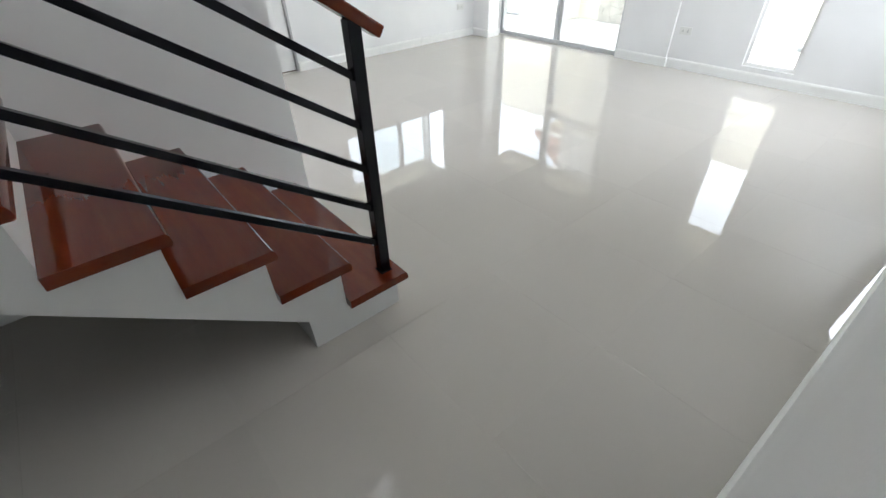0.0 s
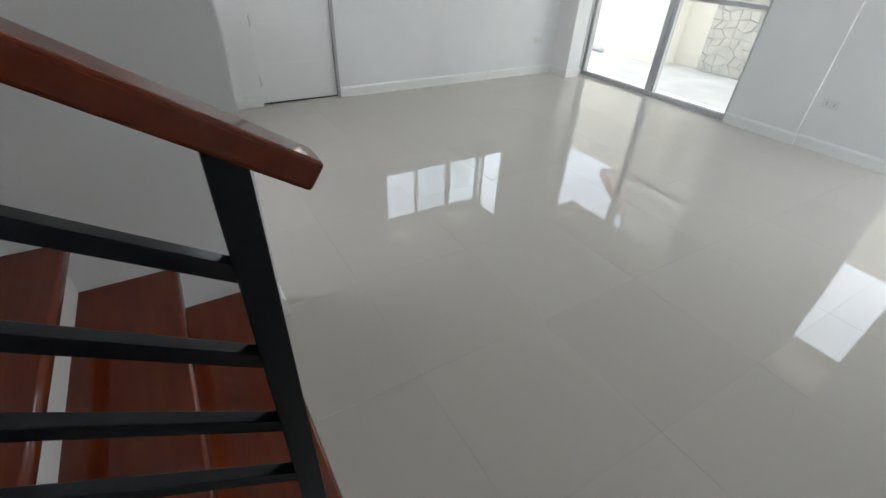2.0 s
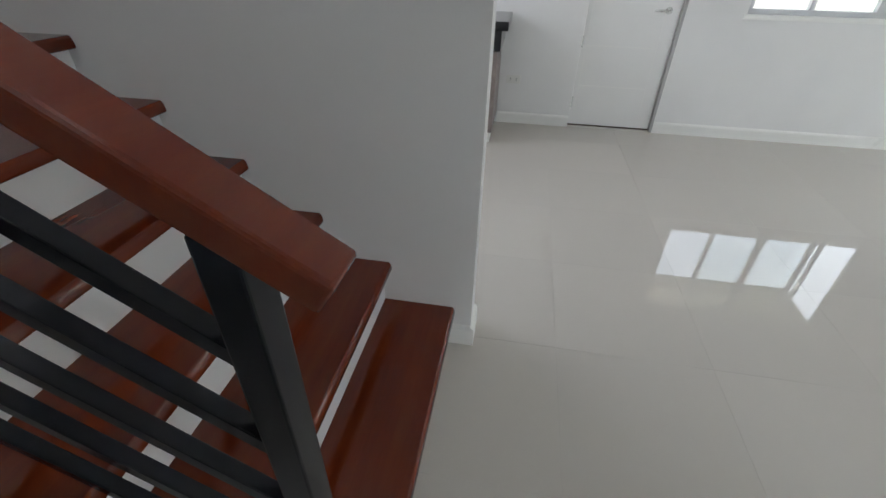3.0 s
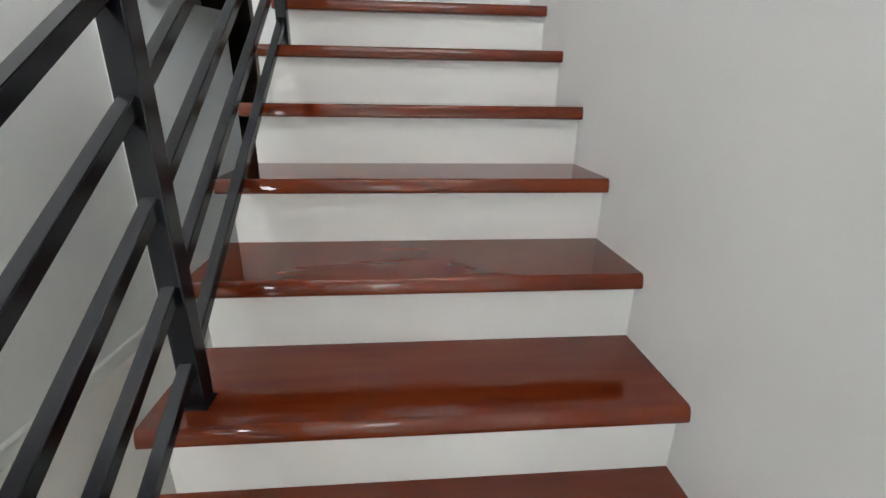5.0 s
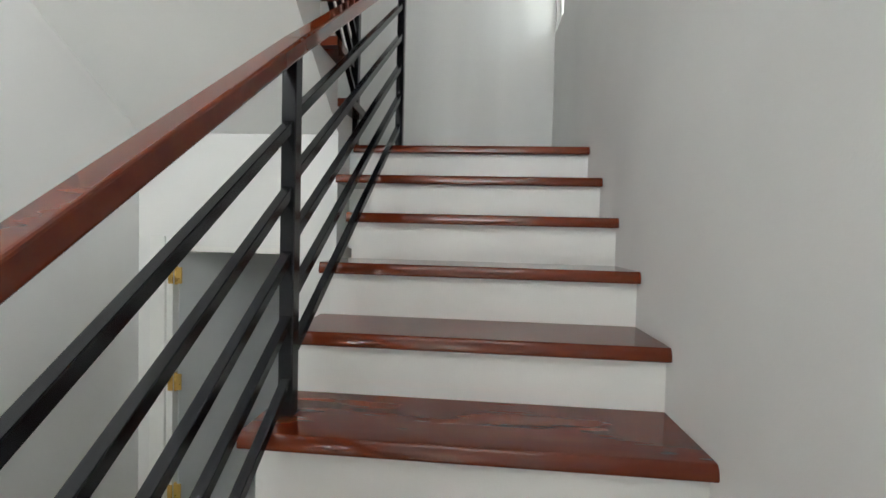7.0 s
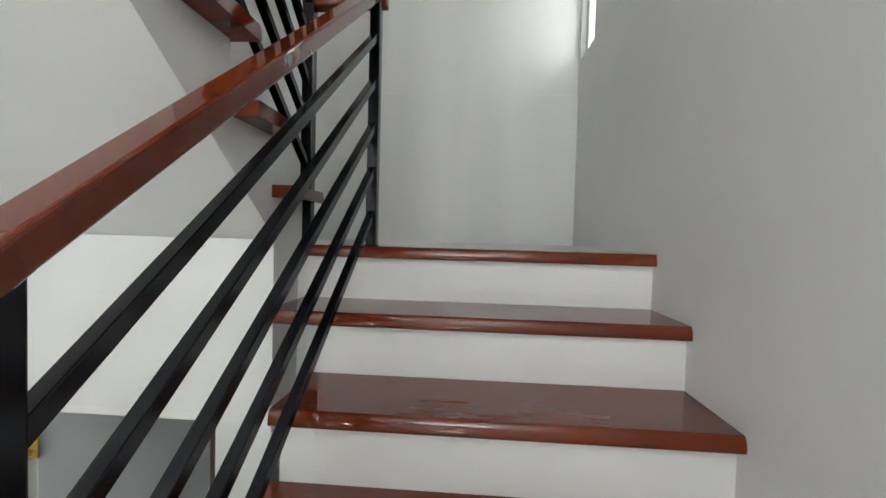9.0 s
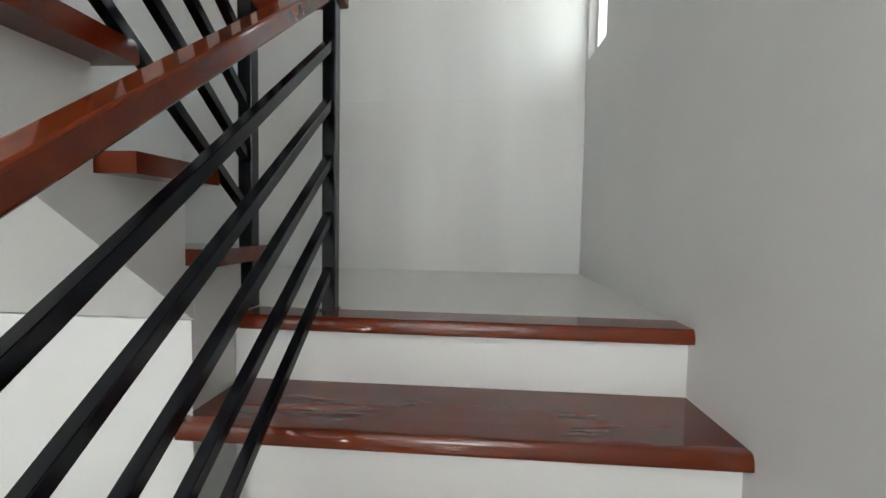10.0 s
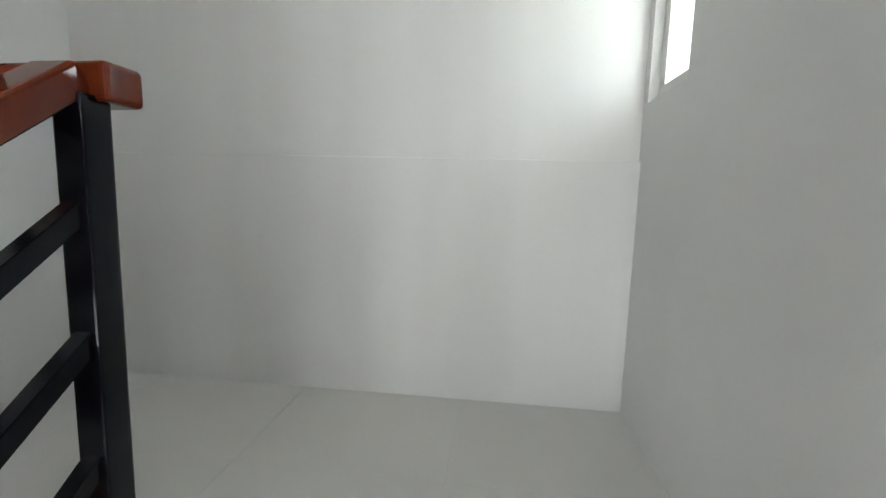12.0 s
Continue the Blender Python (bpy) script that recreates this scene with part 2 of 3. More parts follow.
# ---- the plan ----
RISE, GO, W = 0.18, 0.2428, 1.046          # riser, going, width between open edge and wall
N = 14                                     # risers to the landing
LAND = N * RISE
SLOPE = RISE / GO
XE, XL = 3.84, -1.50                       # wall with the window, wall beside the hall
YS, YB = -4.36, 4.368                       # wall with the sliding door, back wall of the landing
CEILZ, TOPZ = 2.80, 5.40
SD0, SD1, SDT = 1.70, 3.62, 2.10           # sliding door opening
NW0, NW1, NWB, NWT = -0.10, 0.35, 0.14, 2.10   # narrow window
FW0, FW1, FWB, FWT = -3.56, -1.76, 0.94, 2.025  # window in the east wall
DR0, DR1, DRT = -1.33, -0.60, 2.06         # door in the east wall

floor = structure("floor", box_bm(XL - 0.1, YS - 0.12, -0.10, XE + 0.12, YB, -0.0008), GROUT, "cream floor bed under polished tiles", "floor")
structure("wall_east", wall_bm("x", XE, 0.12, YS - 0.12, 2.0, 0, CEILZ, [(FW0, FW1, FWB, FWT), (DR0, DR1, 0, DRT)]), WALL, "cream painted wall with window and door", "wall")
structure("wall_south", wall_bm("y", YS - 0.12, 0.12, XL - 0.1, XE, 0, CEILZ, [(SD0, SD1, 0, SDT), (NW0, NW1, NWB, NWT)]), WALL, "cream painted wall with sliding glass door", "wall")
def west(y):
    """The face of the west wall, which runs slightly askew."""
    return -1.264 + 0.043 * (y + 0.19)


ww = bmesh.new()
for y0, y1, z0, z1 in ((YS, -4.2, 0, TOPZ), (-4.2, -3.0, 0, 0.9), (-4.2, -3.0, 2.1, TOPZ), (-3.0, YB + 0.12, 0, TOPZ)):
    merge(ww, prism_bm([(west(y0), y0), (west(y1), y1), (-1.66, y1), (-1.66, y0)], z0, z1, "z"))
structure("wall_west", ww, WALL, "cream painted wall with an assumed unseen window beside the hall", "wall")
structure("wall_stair", wall_bm("x", W, 0.12, -0.065, YB, 0, TOPZ, [(4.03, 4.325, 3.585, 4.72)]), WALL, "plain cream painted stair wall with slot window", "wall")
structure("wall_back", box_bm(XL, YB, 0, W + 0.12, YB + 0.12, TOPZ), STREAK, "cream painted back wall of the landing", "wall")
# The hole is out of view, made up for the kitchen lamp.
structure("wall_kitchen", wall_bm("y", 1.9, 0.1, W + 0.12, XE, 0, CEILZ, [(1.5, 3.3, 1.0, 2.2)]), WALL, "plain cream painted kitchen wall", "wall")
structure("ceiling", box_bm(XL, YS, CEILZ, XE, -0.065, CEILZ + 0.2), CEIL, "plain white painted ceiling", "ceiling")
structure("ceiling_kitchen", box_bm(W + 0.12, -0.065, CEILZ, XE, 1.9, CEILZ + 0.2), CEIL, "plain white painted ceiling", "ceiling")
structure("ceiling_stairwell", box_bm(XL - 0.1, YS - 0.12, TOPZ, 2.82, YB + 0.12, TOPZ + 0.15), CEIL, "plain white painted upper ceiling", "ceiling")
structure("wall_upper_south", wall_bm("y", YS - 0.12, 0.12, XL - 0.1, 2.82, CEILZ + 0.002, TOPZ, [(-0.5, 0.9, 3.9, 4.9)]), WALL, "cream painted upper storey wall with an assumed unseen opening", "wall")
# Out of view, added above the upper storey to block the sun.
structure("parapet", box_bm(XL - 0.1, YS - 0.12, TOPZ + 0.152, 2.82, YS + 0.1, 6.5), WALL, "unseen cream upstand added to block the sun", "wall")
# The opening is invented, out of view, to hold the east lamp.
structure("wall_upper_east", wall_bm("x", 2.70, 0.12, YS, 0.0, CEILZ + 0.2, TOPZ, [(-3.6, -0.8, 3.7, 5.0)]), WALL, "cream painted upper storey wall", "wall")
structure("wall_upper_north", box_bm(W + 0.12, 0.0, CEILZ + 0.2, 2.82, 0.12, TOPZ), WALL, "cream painted upper storey wall", "wall")
structure("roof_low", box_bm(2.82, YS - 0.12, CEILZ + 0.2, XE + 0.12, 2.0, CEILZ + 0.3), CONCRETE, "flat concrete roof over the single storey part", "roof")

# Column in the corner and pilaster beside the sliding door
structure("wall_column", box_bm(3.54, YS + 0.10, 0, XE, -4.05, CEILZ), WALL, "cream painted corner column", "column")
structure("wall_pilaster", box_bm(1.094, YS, 0, SD0, -4.332, CEILZ, 0.004), WALL, "cream painted shallow wall pilaster", "column")

# ---- first flight ----
prof = []
OV = 0.034
for k in range(1, N + 1):
    y = (k - 1) * GO + OV
    prof += [(y, max(0.0, (k - 1) * RISE - 0.038) if k > 1 else 0.0), (y, k * RISE - 0.038)]
prof += [(3.27, LAND - 0.038), (3.27, 0.148 + SLOPE * (3.27 - 0.437)), (0.437, 0.148), (0.434, 0.0)]
stair = thing("staircase", "white staircase with red-brown varnished wooden treads", "staircase")
part("stair_body", prism_bm(prof, 0.03, W, "x"), WHITE, stair, "white painted risers and sloping soffit")
part("riser", box_bm(-0.134, 13 * GO + OV, 2.0, 0.03, 3.27, LAND - 0.038), WHITE, stair)


def tread_bm(x0, x1, y0, y1, z):
    bm = bmesh.new()
    nose = [(y0 + 0.013 * (1 - math.cos(a)), z - 0.030 * (1 - math.sin(a))) for a in (k * math.pi / 24 for k in range(13))]
    prof = [(y1, z), (y1, z - 0.038), (y0 + 0.005, z - 0.038), (y0 + 0.001, z - 0.035)] + nose
    merge(bm, prism_bm(prof, x0, x1, "x"))
    return bm


for k in range(1, N + 1):
    x0 = {12: 0.015, 13: -0.112, 14: -0.108}.get(k, -0.010 if k < 5 else 0.002)
    y0 = (k - 1) * GO
    part("tread", tread_bm(x0, W, y0, y0 + (GO + OV if k < N else 0.113), k * RISE), WOOD, stair)

# ---- landing ----
landing = structure("landing", prism_bm([(XL, 3.12), (-0.14, 3.12), (-0.14, 3.27), (W, 3.27), (W, YB), (XL, YB)], LAND - 0.16, LAND - 0.006, "z"), GROUT, "landing slab with pale tiles", "landing")
structure("wall_closet", wall_bm("y", 3.008, 0.12, XL, -0.135, 0, 2.536, [(-1.0, -0.312, 0, 1.995)]), WALL, "white painted wall with a door under the stairs", "wall")
structure("wall_closet_side", box_bm(-0.235, 3.13, 0, -0.1365, 3.30, LAND - 0.012), WALL, "white painted side wall under the landing", "wall")

# ---- railing of the first flight ----
rail = thing("stair_railing", "black steel stair railing with red-brown wooden handrail", "railing")
POSTS = [(0.068, 0.068, 1 * RISE), (0.085, 1.050, 5 * RISE), (0.067, 2.063, 9 * RISE), (0.103, 3.262, LAND)]
HALF = [0.0215, 0.0205, 0.0185, 0.0190]
# Underside of the handrail, and height of the lowest bar with its spacing where it leaves and where it reaches each post
UNDER = [1.124, 1.766, 2.515, 3.366]
LEAVE = [(0.140, 0.1595), (0.102, 0.155), (0.143, 0.150), (0, 0)]
REACH = [(0, 0), (0.102, 0.155), (0.092, 0.159), (0.122, 0.153)]
for (x, y, z), h, top in zip(POSTS, HALF, UNDER):
    part("post", box_bm(x - h, y - h, z, x + h, y + h, top + 0.006, 0.003), STEEL, rail)
    part("foot_weld", box_bm(x - h - 0.004, y - h - 0.004, z, x + h + 0.004, y + h + 0.004, z + 0.004, 0.0015), STEEL, rail)
for a in range(3):
    for k in range(5):
        (xa, ya, za), (xb, yb, zb) = POSTS[a], POSTS[a + 1]
        za, zb = za + LEAVE[a][0] + LEAVE[a][1] * k, zb + REACH[a + 1][0] + REACH[a + 1][1] * k
        part("bar", bar_bm((xa, ya, za), (xb, yb, zb), 0.024, 0.024, 0.002), STEEL, rail)
HR = 0.0225
part("handrail", handrail_bm([(0.070, -0.024, 1.064 + HR - 0.004), (0.078, 1.056, 1.770 + HR)]), WOOD, rail)
part("handrail", handrail_bm([(0.078, 1.044, 1.762 + HR), (0.072, 2.070, 2.520 + HR)]), WOOD, rail)
part("handrail", handrail_bm([(0.072, 2.057, 2.511 + HR), (0.088, 3.258, 3.369 + HR)]), WOOD, rail)
part("handrail", bar_bm((0.136, 3.288, 3.388), (-0.165, 3.288, 3.382), 0.056, 0.046, 0.007, 3), WOOD, rail)

# ---- second flight ----
upper = thing("upper_staircase", "white upper staircase with red-brown wooden treads", "staircase")
UN, GU, UY = 12, 0.2295, 3.240
prof = [(UY - 0.02, LAND - 0.006)]
for k in range(1, UN + 1):
    y = UY - (k - 1) * GU - 0.02
    prof += [(y, LAND + (k - 1) * RISE - (0.038 if k > 1 else 0.006)), (y, LAND + k * RISE - 0.038)] if k > 1 else [(y, LAND + RISE - 0.038)]
yend = UY - UN * GU
prof += [(yend, LAND + UN * RISE - 0.038), (yend, 2.54 + SLOPE * (3.01 - yend)), (3.01, 2.54), (3.10, LAND - 0.006)]
part("stair_body", prism_bm(prof, XL, -0.135, "x"), WHITE, upper, "white painted stringer and soffit")
for k in range(1, UN + 1):
    y0 = UY - (k - 1) * GU
    bm = tread_bm(XL, -0.065, 0.0, GU + 0.012, LAND + k * RISE)
    bm.transform(Matrix.Translation((0, y0, 0)) @ Matrix.Diagonal((1, -1, 1, 1)))
    bmesh.ops.reverse_faces(bm, faces=bm.faces[:])
    part("tread", bm, WOOD, upper)
part("stringer_end", box_bm(-0.40, 3.02, 2.40, -0.1345, 3.182, 2.60), WHITE, upper)
urail = thing("upper_stair_railing", "black steel railing with wooden handrail on the upper stairs", "railing")
UX = -0.137
part("post", box_bm(UX - 0.020, 3.250, LAND, UX + 0.020, 3.290, LAND + 0.90, 0.003), STEEL, urail)
part("post", box_bm(UX + 0.012, 2.15, LAND + 5 * RISE, UX + 0.052, 2.19, LAND + 5 * RISE + 0.86, 0.003), STEEL, urail)
for k in range(5):
    za = 2.785 + 0.145 * k
    part("bar", bar_bm((UX, 3.27, za), (UX + 0.035, 0.9, za + 0.70 * 2.37), 0.024, 0.024, 0.002), STEEL, urail)
part("handrail", handrail_bm([(UX + 0.030, 3.315, 3.437), (UX + 0.048, 0.9, 3.437 + 0.70 * 2.415)]), WOOD, urail)

# ---- wall ledge on the landing ----
structure("wall_ledge", box_bm(XL, 4.345, LAND - 0.006, W, YB, 3.400, 0.004), STREAK, "cream painted lower wall with a shallow ledge", "wall")

# ---- skirting ----
def skirt_bm(p, q, inward, h=0.095, t=0.014):
    """A skirting board between plan points p and q; inward is the plan direction into the room."""
    p, q, n = Vector((*p, 0)), Vector((*q, 0)), Vector((*inward, 0))
    sect = [(0, 0), (t, 0), (t, h - 0.018), (t * 0.75, h - 0.010), (t * 0.45, h - 0.004), (0, h)]
    bm = bmesh.new()
    ends = [[bm.verts.new(e + n * u + Vector((0, 0, w))) for u, w in sect] for e in (p, q)]
    k = len(sect)
    bm.faces.new(ends[0])
    bm.faces.new(ends[1][::-1])
    for i in range(k):
        bm.faces.new((ends[0][i], ends[1][i], ends[1][(i + 1) % k], ends[0][(i + 1) % k]))
    bmesh.ops.recalc_face_normals(bm, faces=bm.faces[:])
    return bm


WE = W + 0.12
for p, q, n in (
    ((XE, -4.05), (XE, DR0 - 0.002), (-1, 0)), ((XE, DR1 + 0.002), (XE, 0.04), (-1, 0)),
    ((3.54, -4.05), (XE - 0.014, -4.05), (0, 1)), ((3.54, -4.036), (3.54, YS + 0.10), (-1, 0)),
    ((SD0, -4.332), (1.094, -4.332), (0, 1)), ((1.094, -4.318), (1.094, YS), (-1, 0)),
    ((1.080, YS), (XL + 0.014, YS), (0, 1)),
    ((W - 0.014, -0.065), (WE + 0.014, -0.065), (0, -1)), ((WE, -0.065), (WE, 1.9), (1, 0)), ((W, -0.065), (W, 0.032), (-1, 0)),
    ((west(YS), YS), (west(3.008), 3.008), (1, 0)), ((-1.055, 3.008), (XL + 0.014, 3.008), (0, -1)), ((-0.135, 3.008), (-0.262, 3.008), (0, -1)),
):
    structure("baseboard", skirt_bm(p, q, n), TRIM, "white painted skirting board", "baseboard")

# ---- windows and doors ----
def window(name, axis, at, a0, a1, z0, z1, cuts, fw=0.04, depth=0.06, mat=None, label="", rails=()):
    """A framed window across axis 'x' or 'y' whose frame starts at the depth plane at; cuts are the mullions."""
    mat = mat or ALU
    put = (lambda u0, u1, w0, w1, q0, q1, bv=0.002: box_bm(w0, u0, q0, w1, u1, q1, bv)) if axis == "x" else (lambda u0, u1, w0, w1, q0, q1, bv=0.002: box_bm(u0, w0, q0, u1, w1, q1, bv))
    w = tagged(thing(name, label, "window"), kind="structure")
    fr = part("window_frame", put(a0, a1, at, at + depth, z0, z0 + fw), mat, w)
    part("window_frame", put(a0, a1, at, at + depth, z1 - fw, z1), mat, w)
    part("window_frame", put(a0, a0 + fw, at, at + depth, z0 + fw, z1 - fw), mat, w)
    part("window_frame", put(a1 - fw, a1, at, at + depth, z0 + fw, z1 - fw), mat, w)
    for c, cw in cuts:
        part("mullion", put(c - cw / 2, c + cw / 2, at + 0.006, at + depth - 0.006, z0 + fw, z1 - fw), mat, w)
    for u0, u1, z in rails:
        part("rail", put(u0, u1, at + 0.012, at + depth - 0.012, z - 0.02, z + 0.02), mat, w)
    us = [a0 + fw, *[c for c, cw in cuts], a1 - fw]
    for k in range(len(us) - 1):
        pane = part("pane", put(us[k], us[k + 1], at + depth / 2 - 0.003, at + depth / 2 + 0.003, z0 + fw, z1 - fw, 0), GLASS, w, "clear glass pane")
        pane.visible_shadow = False
    return w


window("window_1", "x", XE + 0.03, FW0, FW1, FWB, FWT, [(-2.20, 0.035), (-2.66, 0.06), (-3.12, 0.03), (-3.20, 0.02)], label="four-light aluminium sliding window with clear panes")
window("window_2", "y", YS - 0.09, NW0, NW1, NWB, NWT, [], 0.03, label="tall narrow fixed window with white frame", mat=TRIM)
window("window_3", "x", W + 0.03, 4.03, 4.325, 3.585, 4.72, [], 0.045, 0.05, TRIM, "narrow stair window with white frame")
# Never in view: added around the assumed west opening.
window("window_4", "x", -1.58, -4.2, -3.0, 0.9, 2.1, [(-3.6, 0.05)], label="assumed, unseen two-light window added beside the hall")
window("door_1", "y", YS - 0.10, SD0, SD1, 0.0, SDT, [(2.64, 0.055), (2.585, 0.04)], 0.045, 0.07, ALU, "aluminium framed sliding glass door", [(SD0 + 0.045, 2.565, 0.947)])
for nm, bm, lb in (("window_sill", box_bm(XE - 0.02, FW0 - 0.02, FWB - 0.03, XE + 0.03, FW1 + 0.02, FWB + 0.004, 0.004), "white painted window sill"),):
    structure(nm, bm, TRIM, lb, "sill")

# East door with lever and hinges
door = tagged(thing("door_2", "closed white grooved door with a lever handle", "door"), kind="structure")
dx = XE + 0.045
leaf = part("leaf", box_bm(dx, DR0 + 0.024, 0.014, dx + 0.04, DR1 - 0.006, DRT - 0.04, 0.002), DOORP, door)
for z in (0.35, 0.67, 0.99, 1.31, 1.63):
    part("groove", box_bm(dx - 0.0015, DR0 + 0.14, z - 0.004, dx + 0.002, DR1 - 0.05, z + 0.004), TRIM, leaf)
for z in (0.21, 0.70, 1.30, 1.85):
    part("hinge", tube_bm((dx - 0.006, DR1 - 0.008, z - 0.045), (dx - 0.006, DR1 - 0.008, z + 0.045), 0.008), CHROME, door, "brushed metal hinge")
# This reveal lies in shade, which is put into its grey colour.
part("jamb", box_bm(XE + 0.003, DR0, 0, XE + 0.12, DR0 + 0.020, DRT, 0.002), SHADE_JAMB, door)
part("jamb", box_bm(XE + 0.002, DR0, DRT - 0.035, XE + 0.12, DR1, DRT), TRIM, door)
# Dark strip in place of the shade in the gap below the leaf.
part("threshold", box_bm(XE + 0.05, DR0, 0.001, XE + 0.12, DR1, 0.012), BROWN, door, "dark strip painted as the shaded gap under the door")
for u in (DR0 + 0.13, DR1 - 0.045):
    part("groove", box_bm(dx - 0.0015, u - 0.003, 0.12, dx + 0.002, u + 0.003, 1.92), TRIM, leaf)
lever = part("lever", tube_bm((dx - 0.05, DR0 + 0.115, 0.945), (dx - 0.05, DR0 + 0.225, 0.945), 0.009), CHROME, door, "brushed nickel lever handle", True)
part("rose", tube_bm((dx - 0.012, DR0 + 0.115, 0.945), (dx, DR0 + 0.115, 0.945), 0.026, 20), CHROME, lever)
part("spindle", tube_bm((dx - 0.052, DR0 + 0.115, 0.945), (dx - 0.01, DR0 + 0.115, 0.945), 0.010), CHROME, lever)

# Door under the stairs, standing open into the dark closet
cdoor = tagged(thing("door_3", "open grey closet door with brass hinges in a white frame", "door"), kind="structure")
HX, HY = -0.945, 3.05
lf = box_bm(0.0, 0.0, 0.01, 0.62, 0.036, 1.955, 0.002)
lf.transform(Matrix.Translation((HX, HY, 0)) @ Matrix.Rotation(radians(64), 4, "Z"))
cleaf = part("leaf", lf, GREYDOOR, cdoor, "grey flush door leaf")
part("frame", box_bm(-1.06, 2.996, 0, -0.985, 3.13, 2.04, 0.003), TRIM, cdoor)
part("frame", box_bm(-0.985, 3.012, 0, -0.952, 3.13, 1.995, 0.003), TRIM, cdoor)
part("frame", box_bm(-0.985, 3.012, 1.968, -0.312, 3.13, 1.997, 0.003), TRIM, cdoor)
part("frame", box_bm(-0.332, 3.012, 0, -0.308, 3.13, 1.968, 0.003), BROWN, cdoor)
for z in (0.208, 0.765, 1.32, 1.848):
    hg = part("hinge", tube_bm((-0.945, 3.026, z - 0.045), (-0.945, 3.026, z + 0.045), 0.0075, 12), BRASS, cdoor, "brass butt hinge", True)
    part("flap", box_bm(-0.972, 3.005, z - 0.04, -0.95, 3.0125, z + 0.04, 0.001), BRASS, hg)
    part("flap", box_bm(-0.940, 3.020, z - 0.04, -0.915, 3.028, z + 0.04, 0.001), BRASS, hg)
# The unlit closet's darkness is put into this wall's brown colour.
structure("wall_closet_inside", box_bm(XL, YB - 0.1, 0, -0.235, YB, LAND - 0.17), BROWN, "closet back wall coloured dark to read as unlit", "wall")

# ---- sockets and counter ----
def socket(axis, at, u, z, sign):
    s = thing("wall_socket", "white plastic double wall socket", "socket", group="wall sockets")
    put = (lambda u0, u1, d0, d1, z0, z1, bv: box_bm(min(at + sign * d0, at + sign * d1), u0, z0, max(at + sign * d0, at + sign * d1), u1, z1, bv)) if axis == "x" else (lambda u0, u1, d0, d1, z0, z1, bv: box_bm(u0, min(at + sign * d0, at + sign * d1), z0, u1, max(at + sign * d0, at + sign * d1), z1, bv))
    part("plate", put(u - 0.06, u + 0.06, 0, 0.008, z - 0.036, z + 0.036, 0.003), PLASTIC, s)
    for du in (-0.026, 0.026):
        m = part("outlet", put(u + du - 0.016, u + du + 0.016, 0.008, 0.010, z - 0.022, z + 0.022, 0.0008), PLASTIC, s)
        for dz in (-0.007, 0.007):
            part("slot", put(u + du - 0.002, u + du + 0.002, 0.010, 0.0106, z + dz - 0.004, z + dz + 0.004, 0), DARK, m)
    return s


socket("x", XE, -0.078, 0.381, -1)
socket("x", XE, -3.80, 0.381, -1)
socket("y", YS, 0.973, 0.370, 1)

counter = thing("kitchen_counter", "taupe kitchen counter with black granite top", "counter")
part("body", box_bm(3.26, 0.045, 0.09, XE, 1.88, 0.70, 0.003), TAUPE, counter)
part("plinth", box_bm(3.29, 0.06, 0, XE, 1.88, 0.09), TRIM, counter, "white plinth")
part("apron", box_bm(3.25, 0.025, 0.70, XE, 1.88, 0.84, 0.004), GRANITE, counter)
part("worktop", box_bm(3.22, -0.02, 0.84, XE, 1.88, 0.90, 0.006), GRANITE, counter, "black granite worktop")

# ---- outside ----
structure("ground", box_bm(-400, -400, -0.45, 400, 400, -0.25), EARTH, "dry open ground", "ground")
structure("patio", box_bm(-4.0, -7.0, -0.25, 9.0, YS - 0.12, -0.12), CONCRETE, "pale concrete patio slab", "patio")
structure("boundary_wall", prism_bm([(9.0, -6.3), (3.95, -6.3), (3.95, -6.78), (-4.0, -6.78), (-4.0, -6.95), (9.0, -6.95)], -0.12, 1.9, "z"), FENCE, "cream painted boundary wall", "wall")
structure("boundary_wall_east", box_bm(6.6, -6.3, -0.12, 6.8, 8.0, 1.9), FENCE, "cream painted boundary wall", "wall")
structure("yard", box_bm(XE + 0.12, YS - 0.12, -0.25, 9.0, 8.0, -0.14), CONCRETE, "pale concrete side yard", "patio")

structure("side_building", box_bm(1.5, -6.95, 1.9, 3.95, -6.78, 6.2), GREYWALL, "tall wall of the building next door, greyed for shade", "wall")

# Stone-clad pier in front of the boundary wall
pier = thing("stone_pier", "pier clad in rough pale ledge stone", "pier")
part("core", box_bm(1.6, -6.78, -0.12, 3.5, -6.70, 2.1), STONE, pier)
rng = random.Random(4)
COLS, ROWS_UP = 15, 19
grid = {(i, j): (1.6 + 1.9 * (i + (0.42 * (j % 2) if 0 < i < COLS else 0) + (rng.uniform(-0.28, 0.28) if 0 < i < COLS else 0)) / COLS,
                 -0.12 + 2.22 * (j + (rng.uniform(-0.30, 0.30) if 0 < j < ROWS_UP else 0)) / ROWS_UP)
        for i in range(COLS + 1) for j in range(ROWS_UP + 1)}


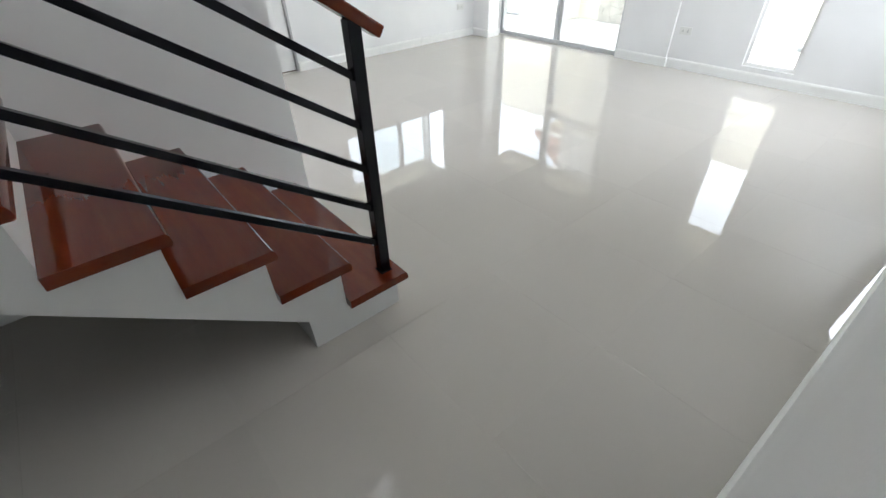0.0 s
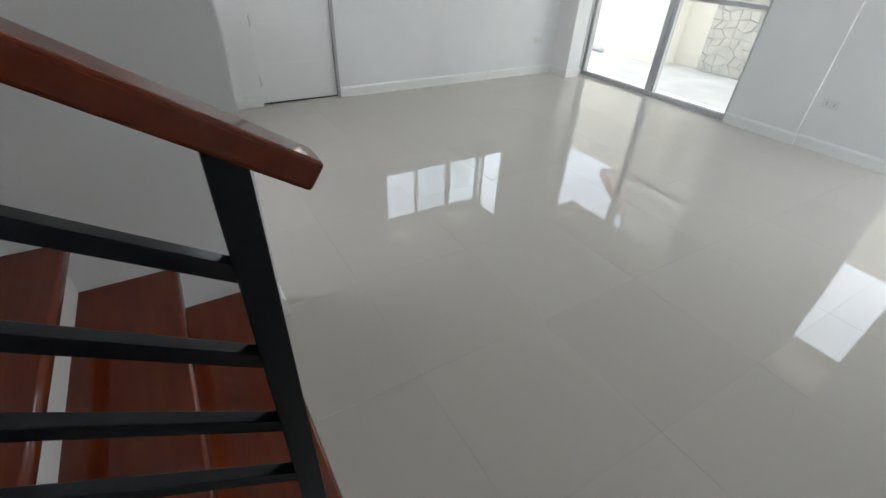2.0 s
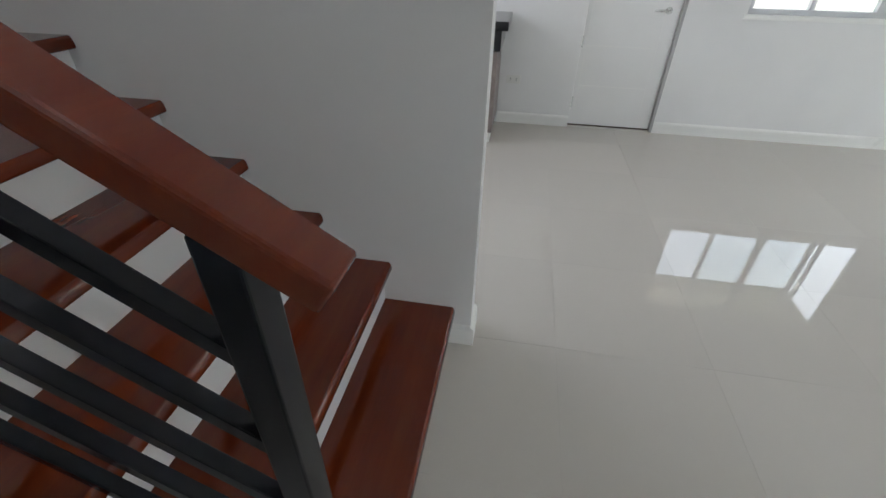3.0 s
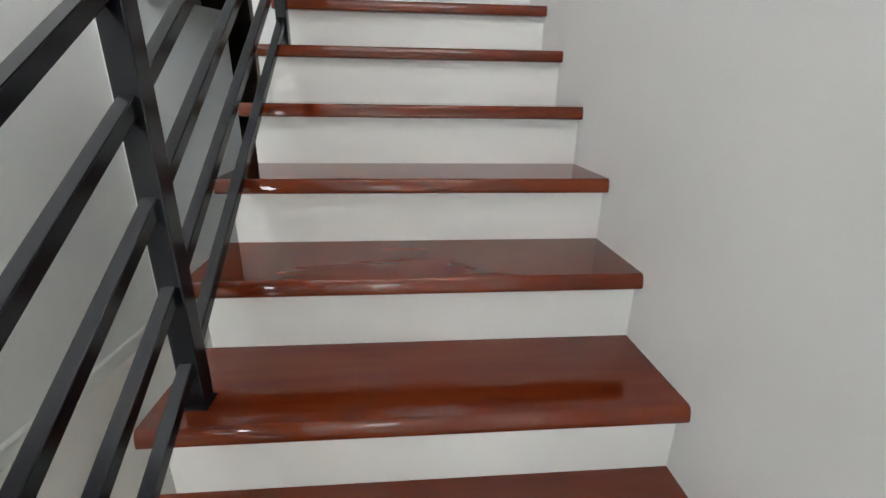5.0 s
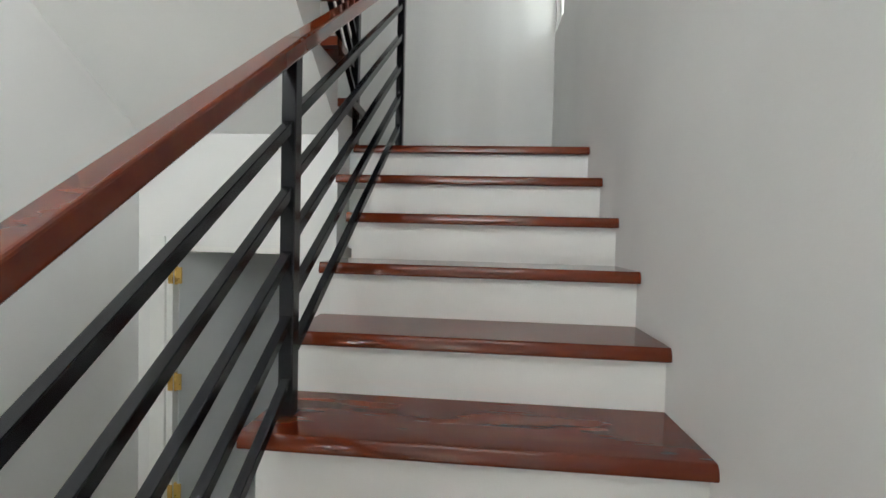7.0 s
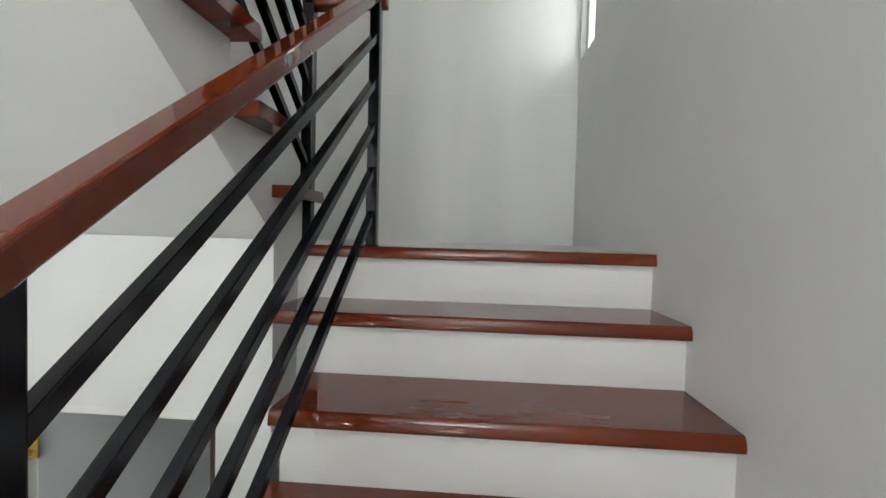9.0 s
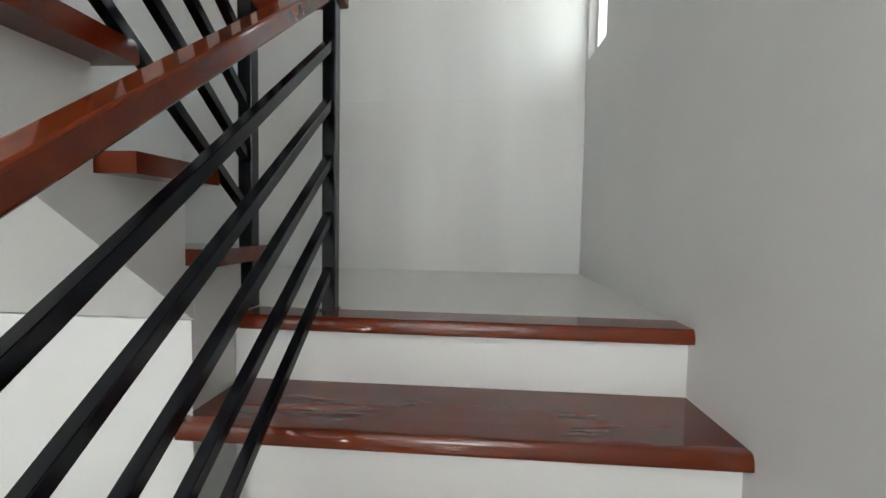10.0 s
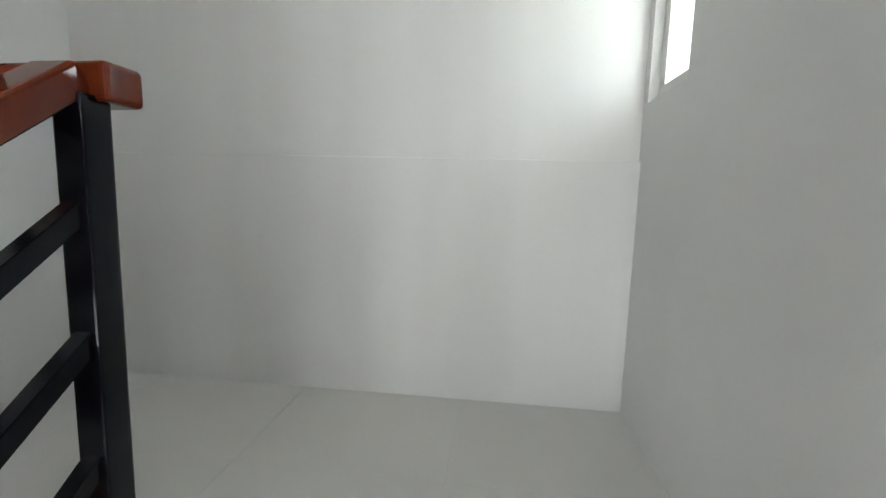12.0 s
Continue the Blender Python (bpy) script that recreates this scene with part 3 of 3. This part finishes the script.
def stone_bm(corners, depth):
    """A rough stone whose face is drawn in from its four corners."""
    cx, cz = sum(c[0] for c in corners) / 4, sum(c[1] for c in corners) / 4
    bm = bmesh.new()
    rings = []
    for k, y in ((1.0, -6.70), (0.985, -6.70 + depth * 0.6), (0.86, -6.70 + depth)):
        rings.append([bm.verts.new((cx + (x - cx) * k, y + rng.uniform(-0.004, 0.004), cz + (z - cz) * k)) for x, z in corners])
    for a, b in zip(rings, rings[1:]):
        for k in range(4):
            bm.faces.new((a[k], a[(k + 1) % 4], b[(k + 1) % 4], b[k]))
    bm.faces.new(rings[2])
    bmesh.ops.recalc_face_normals(bm, faces=bm.faces[:])
    return bm


for i in range(COLS):
    for j in range(ROWS_UP):
        part("stone", stone_bm([grid[i, j], grid[i + 1, j], grid[i + 1, j + 1], grid[i, j + 1]], rng.uniform(0.010, 0.026)), STONE, pier)
part("cap", box_bm(1.55, -6.80, 2.1, 3.55, -6.62, 2.18, 0.01), FENCE, pier)

# Short drain pipes at the foot of the boundary wall
for x, y in ((5.05, -6.22), (0.30, -6.66)):
    pipe = thing("drain_pipe", "short grey plastic drain pipe on the patio", "pipe", (x, y, -0.12), group="drain pipes")
    part("pipe", tube_bm((x - 0.16, y, -0.085), (x + 0.16, y, -0.085), 0.034, 14), ALU, pipe, "", True)
    part("collar", tube_bm((x + 0.10, y, -0.085), (x + 0.16, y, -0.085), 0.040, 14), ALU, pipe, "", True)

# Concrete ledges over the openings
def canopy(name, x0, y0, x1, y1, edges, ribs, label):
    """A thin concrete ledge with a grey drip beam along its free edges and ribs across the underside."""
    c = structure(name, box_bm(x0, y0, 2.24, x1, y1, 2.34, 0.005), FENCE, label, "canopy")
    for e in edges:
        part("drip_beam", box_bm(e[0], e[1], 2.185, e[2], e[3], 2.238, 0.004), GREYWALL, c, "grey drip beam")
    for e in ribs:
        part("rib", box_bm(e[0], e[1], 2.20, e[2], e[3], 2.238, 0.004), GREYWALL, c)


canopy("canopy_south", -0.7, -5.22, 3.95, YS - 0.12, [(-0.7, -5.22, 3.95, -5.06), (3.79, -5.055, 3.95, YS - 0.125)], [], "cream concrete ledge over the sliding door")
canopy("canopy_east", XE + 0.12, -3.74, 4.80, -0.9, [(4.63, -3.74, 4.80, -0.9), (XE + 0.125, -3.74, 4.625, -3.60)], [(XE + 0.125, -2.75, 4.625, -2.69)], "cream concrete ledge over the window")

# Neighbouring house beyond the wall
house = thing("neighbour_house", "cream neighbouring house with a red gable roof", "house", (6.4, -14, 0))
part("wall", box_bm(5.3, -17.0, -0.25, 7.5, -11.5, 4.7), FENCE, house)
part("roof", prism_bm([(4.9, 4.7), (6.4, 5.9), (7.9, 4.7), (7.9, 4.55), (4.9, 4.55)], -17.4, -11.0, "y"), ROOF, house)
part("fascia", box_bm(4.9, -11.06, 4.42, 7.9, -10.99, 4.56), TRIM, house)
for x in (5.7,):
    wdw = part("window", box_bm(x, -11.52, 2.9, x + 1.4, -11.46, 4.3, 0.01), ALU, house, "aluminium framed window")
    part("pane", box_bm(x + 0.08, -11.465, 2.98, x + 1.32, -11.45, 4.22), DARK, wdw)

# ---- floor and landing tiles ----
PITCH, TX, TY = 0.595, -0.70, 0.185


def tiles(parent, mat, x0, x1, y0, y1, z, ox, oy, gap=0.0005):
    cache = {}
    i0, i1 = math.floor((x0 - ox) / PITCH), math.ceil((x1 - ox) / PITCH)
    j0, j1 = math.floor((y0 - oy) / PITCH), math.ceil((y1 - oy) / PITCH)
    for i in range(i0, i1):
        for j in range(j0, j1):
            a, b = max(x0, ox + i * PITCH), min(x1, ox + (i + 1) * PITCH)
            c, d = max(y0, oy + j * PITCH), min(y1, oy + (j + 1) * PITCH)
            if b - a < 0.02 or d - c < 0.02:
                continue
            key = (round(b - a, 4), round(d - c, 4))
            if key not in cache:
                hw, hd = (b - a - gap) / 2, (d - c - gap) / 2
                bm = bmesh.new()
                top = [bm.verts.new((sx * (hw - 0.0002), sy * (hd - 0.0002), 0)) for sx, sy in ((-1, -1), (1, -1), (1, 1), (-1, 1))]
                low = [bm.verts.new((sx * hw, sy * hd, -0.0002)) for sx, sy in ((-1, -1), (1, -1), (1, 1), (-1, 1))]
                bot = [bm.verts.new((sx * hw, sy * hd, -0.006)) for sx, sy in ((-1, -1), (1, -1), (1, 1), (-1, 1))]
                bm.faces.new(top)
                for k in range(4):
                    n = (k + 1) % 4
                    bm.faces.new((low[k], low[n], top[n], top[k]))
                    bm.faces.new((bot[k], bot[n], low[n], low[k]))
                me = bpy.data.meshes.new("tile")
                bm.to_mesh(me)
                bm.free()
                me.materials.append(mat)
                cache[key] = me
            ob = new("tile", cache[key])
            ob.parent = parent
            ob.location = ((a + b) / 2, (c + d) / 2, z)


tiles(floor, TILE, XL, XE, YS, 3.008, 0.0, TX, TY)
tiles(landing, LTILE, XL, W, 3.272, 4.345, LAND, 0.47, 3.272)
tiles(landing, LTILE, XL, -0.137, 3.13, 3.2705, LAND, 0.47, 2.677)
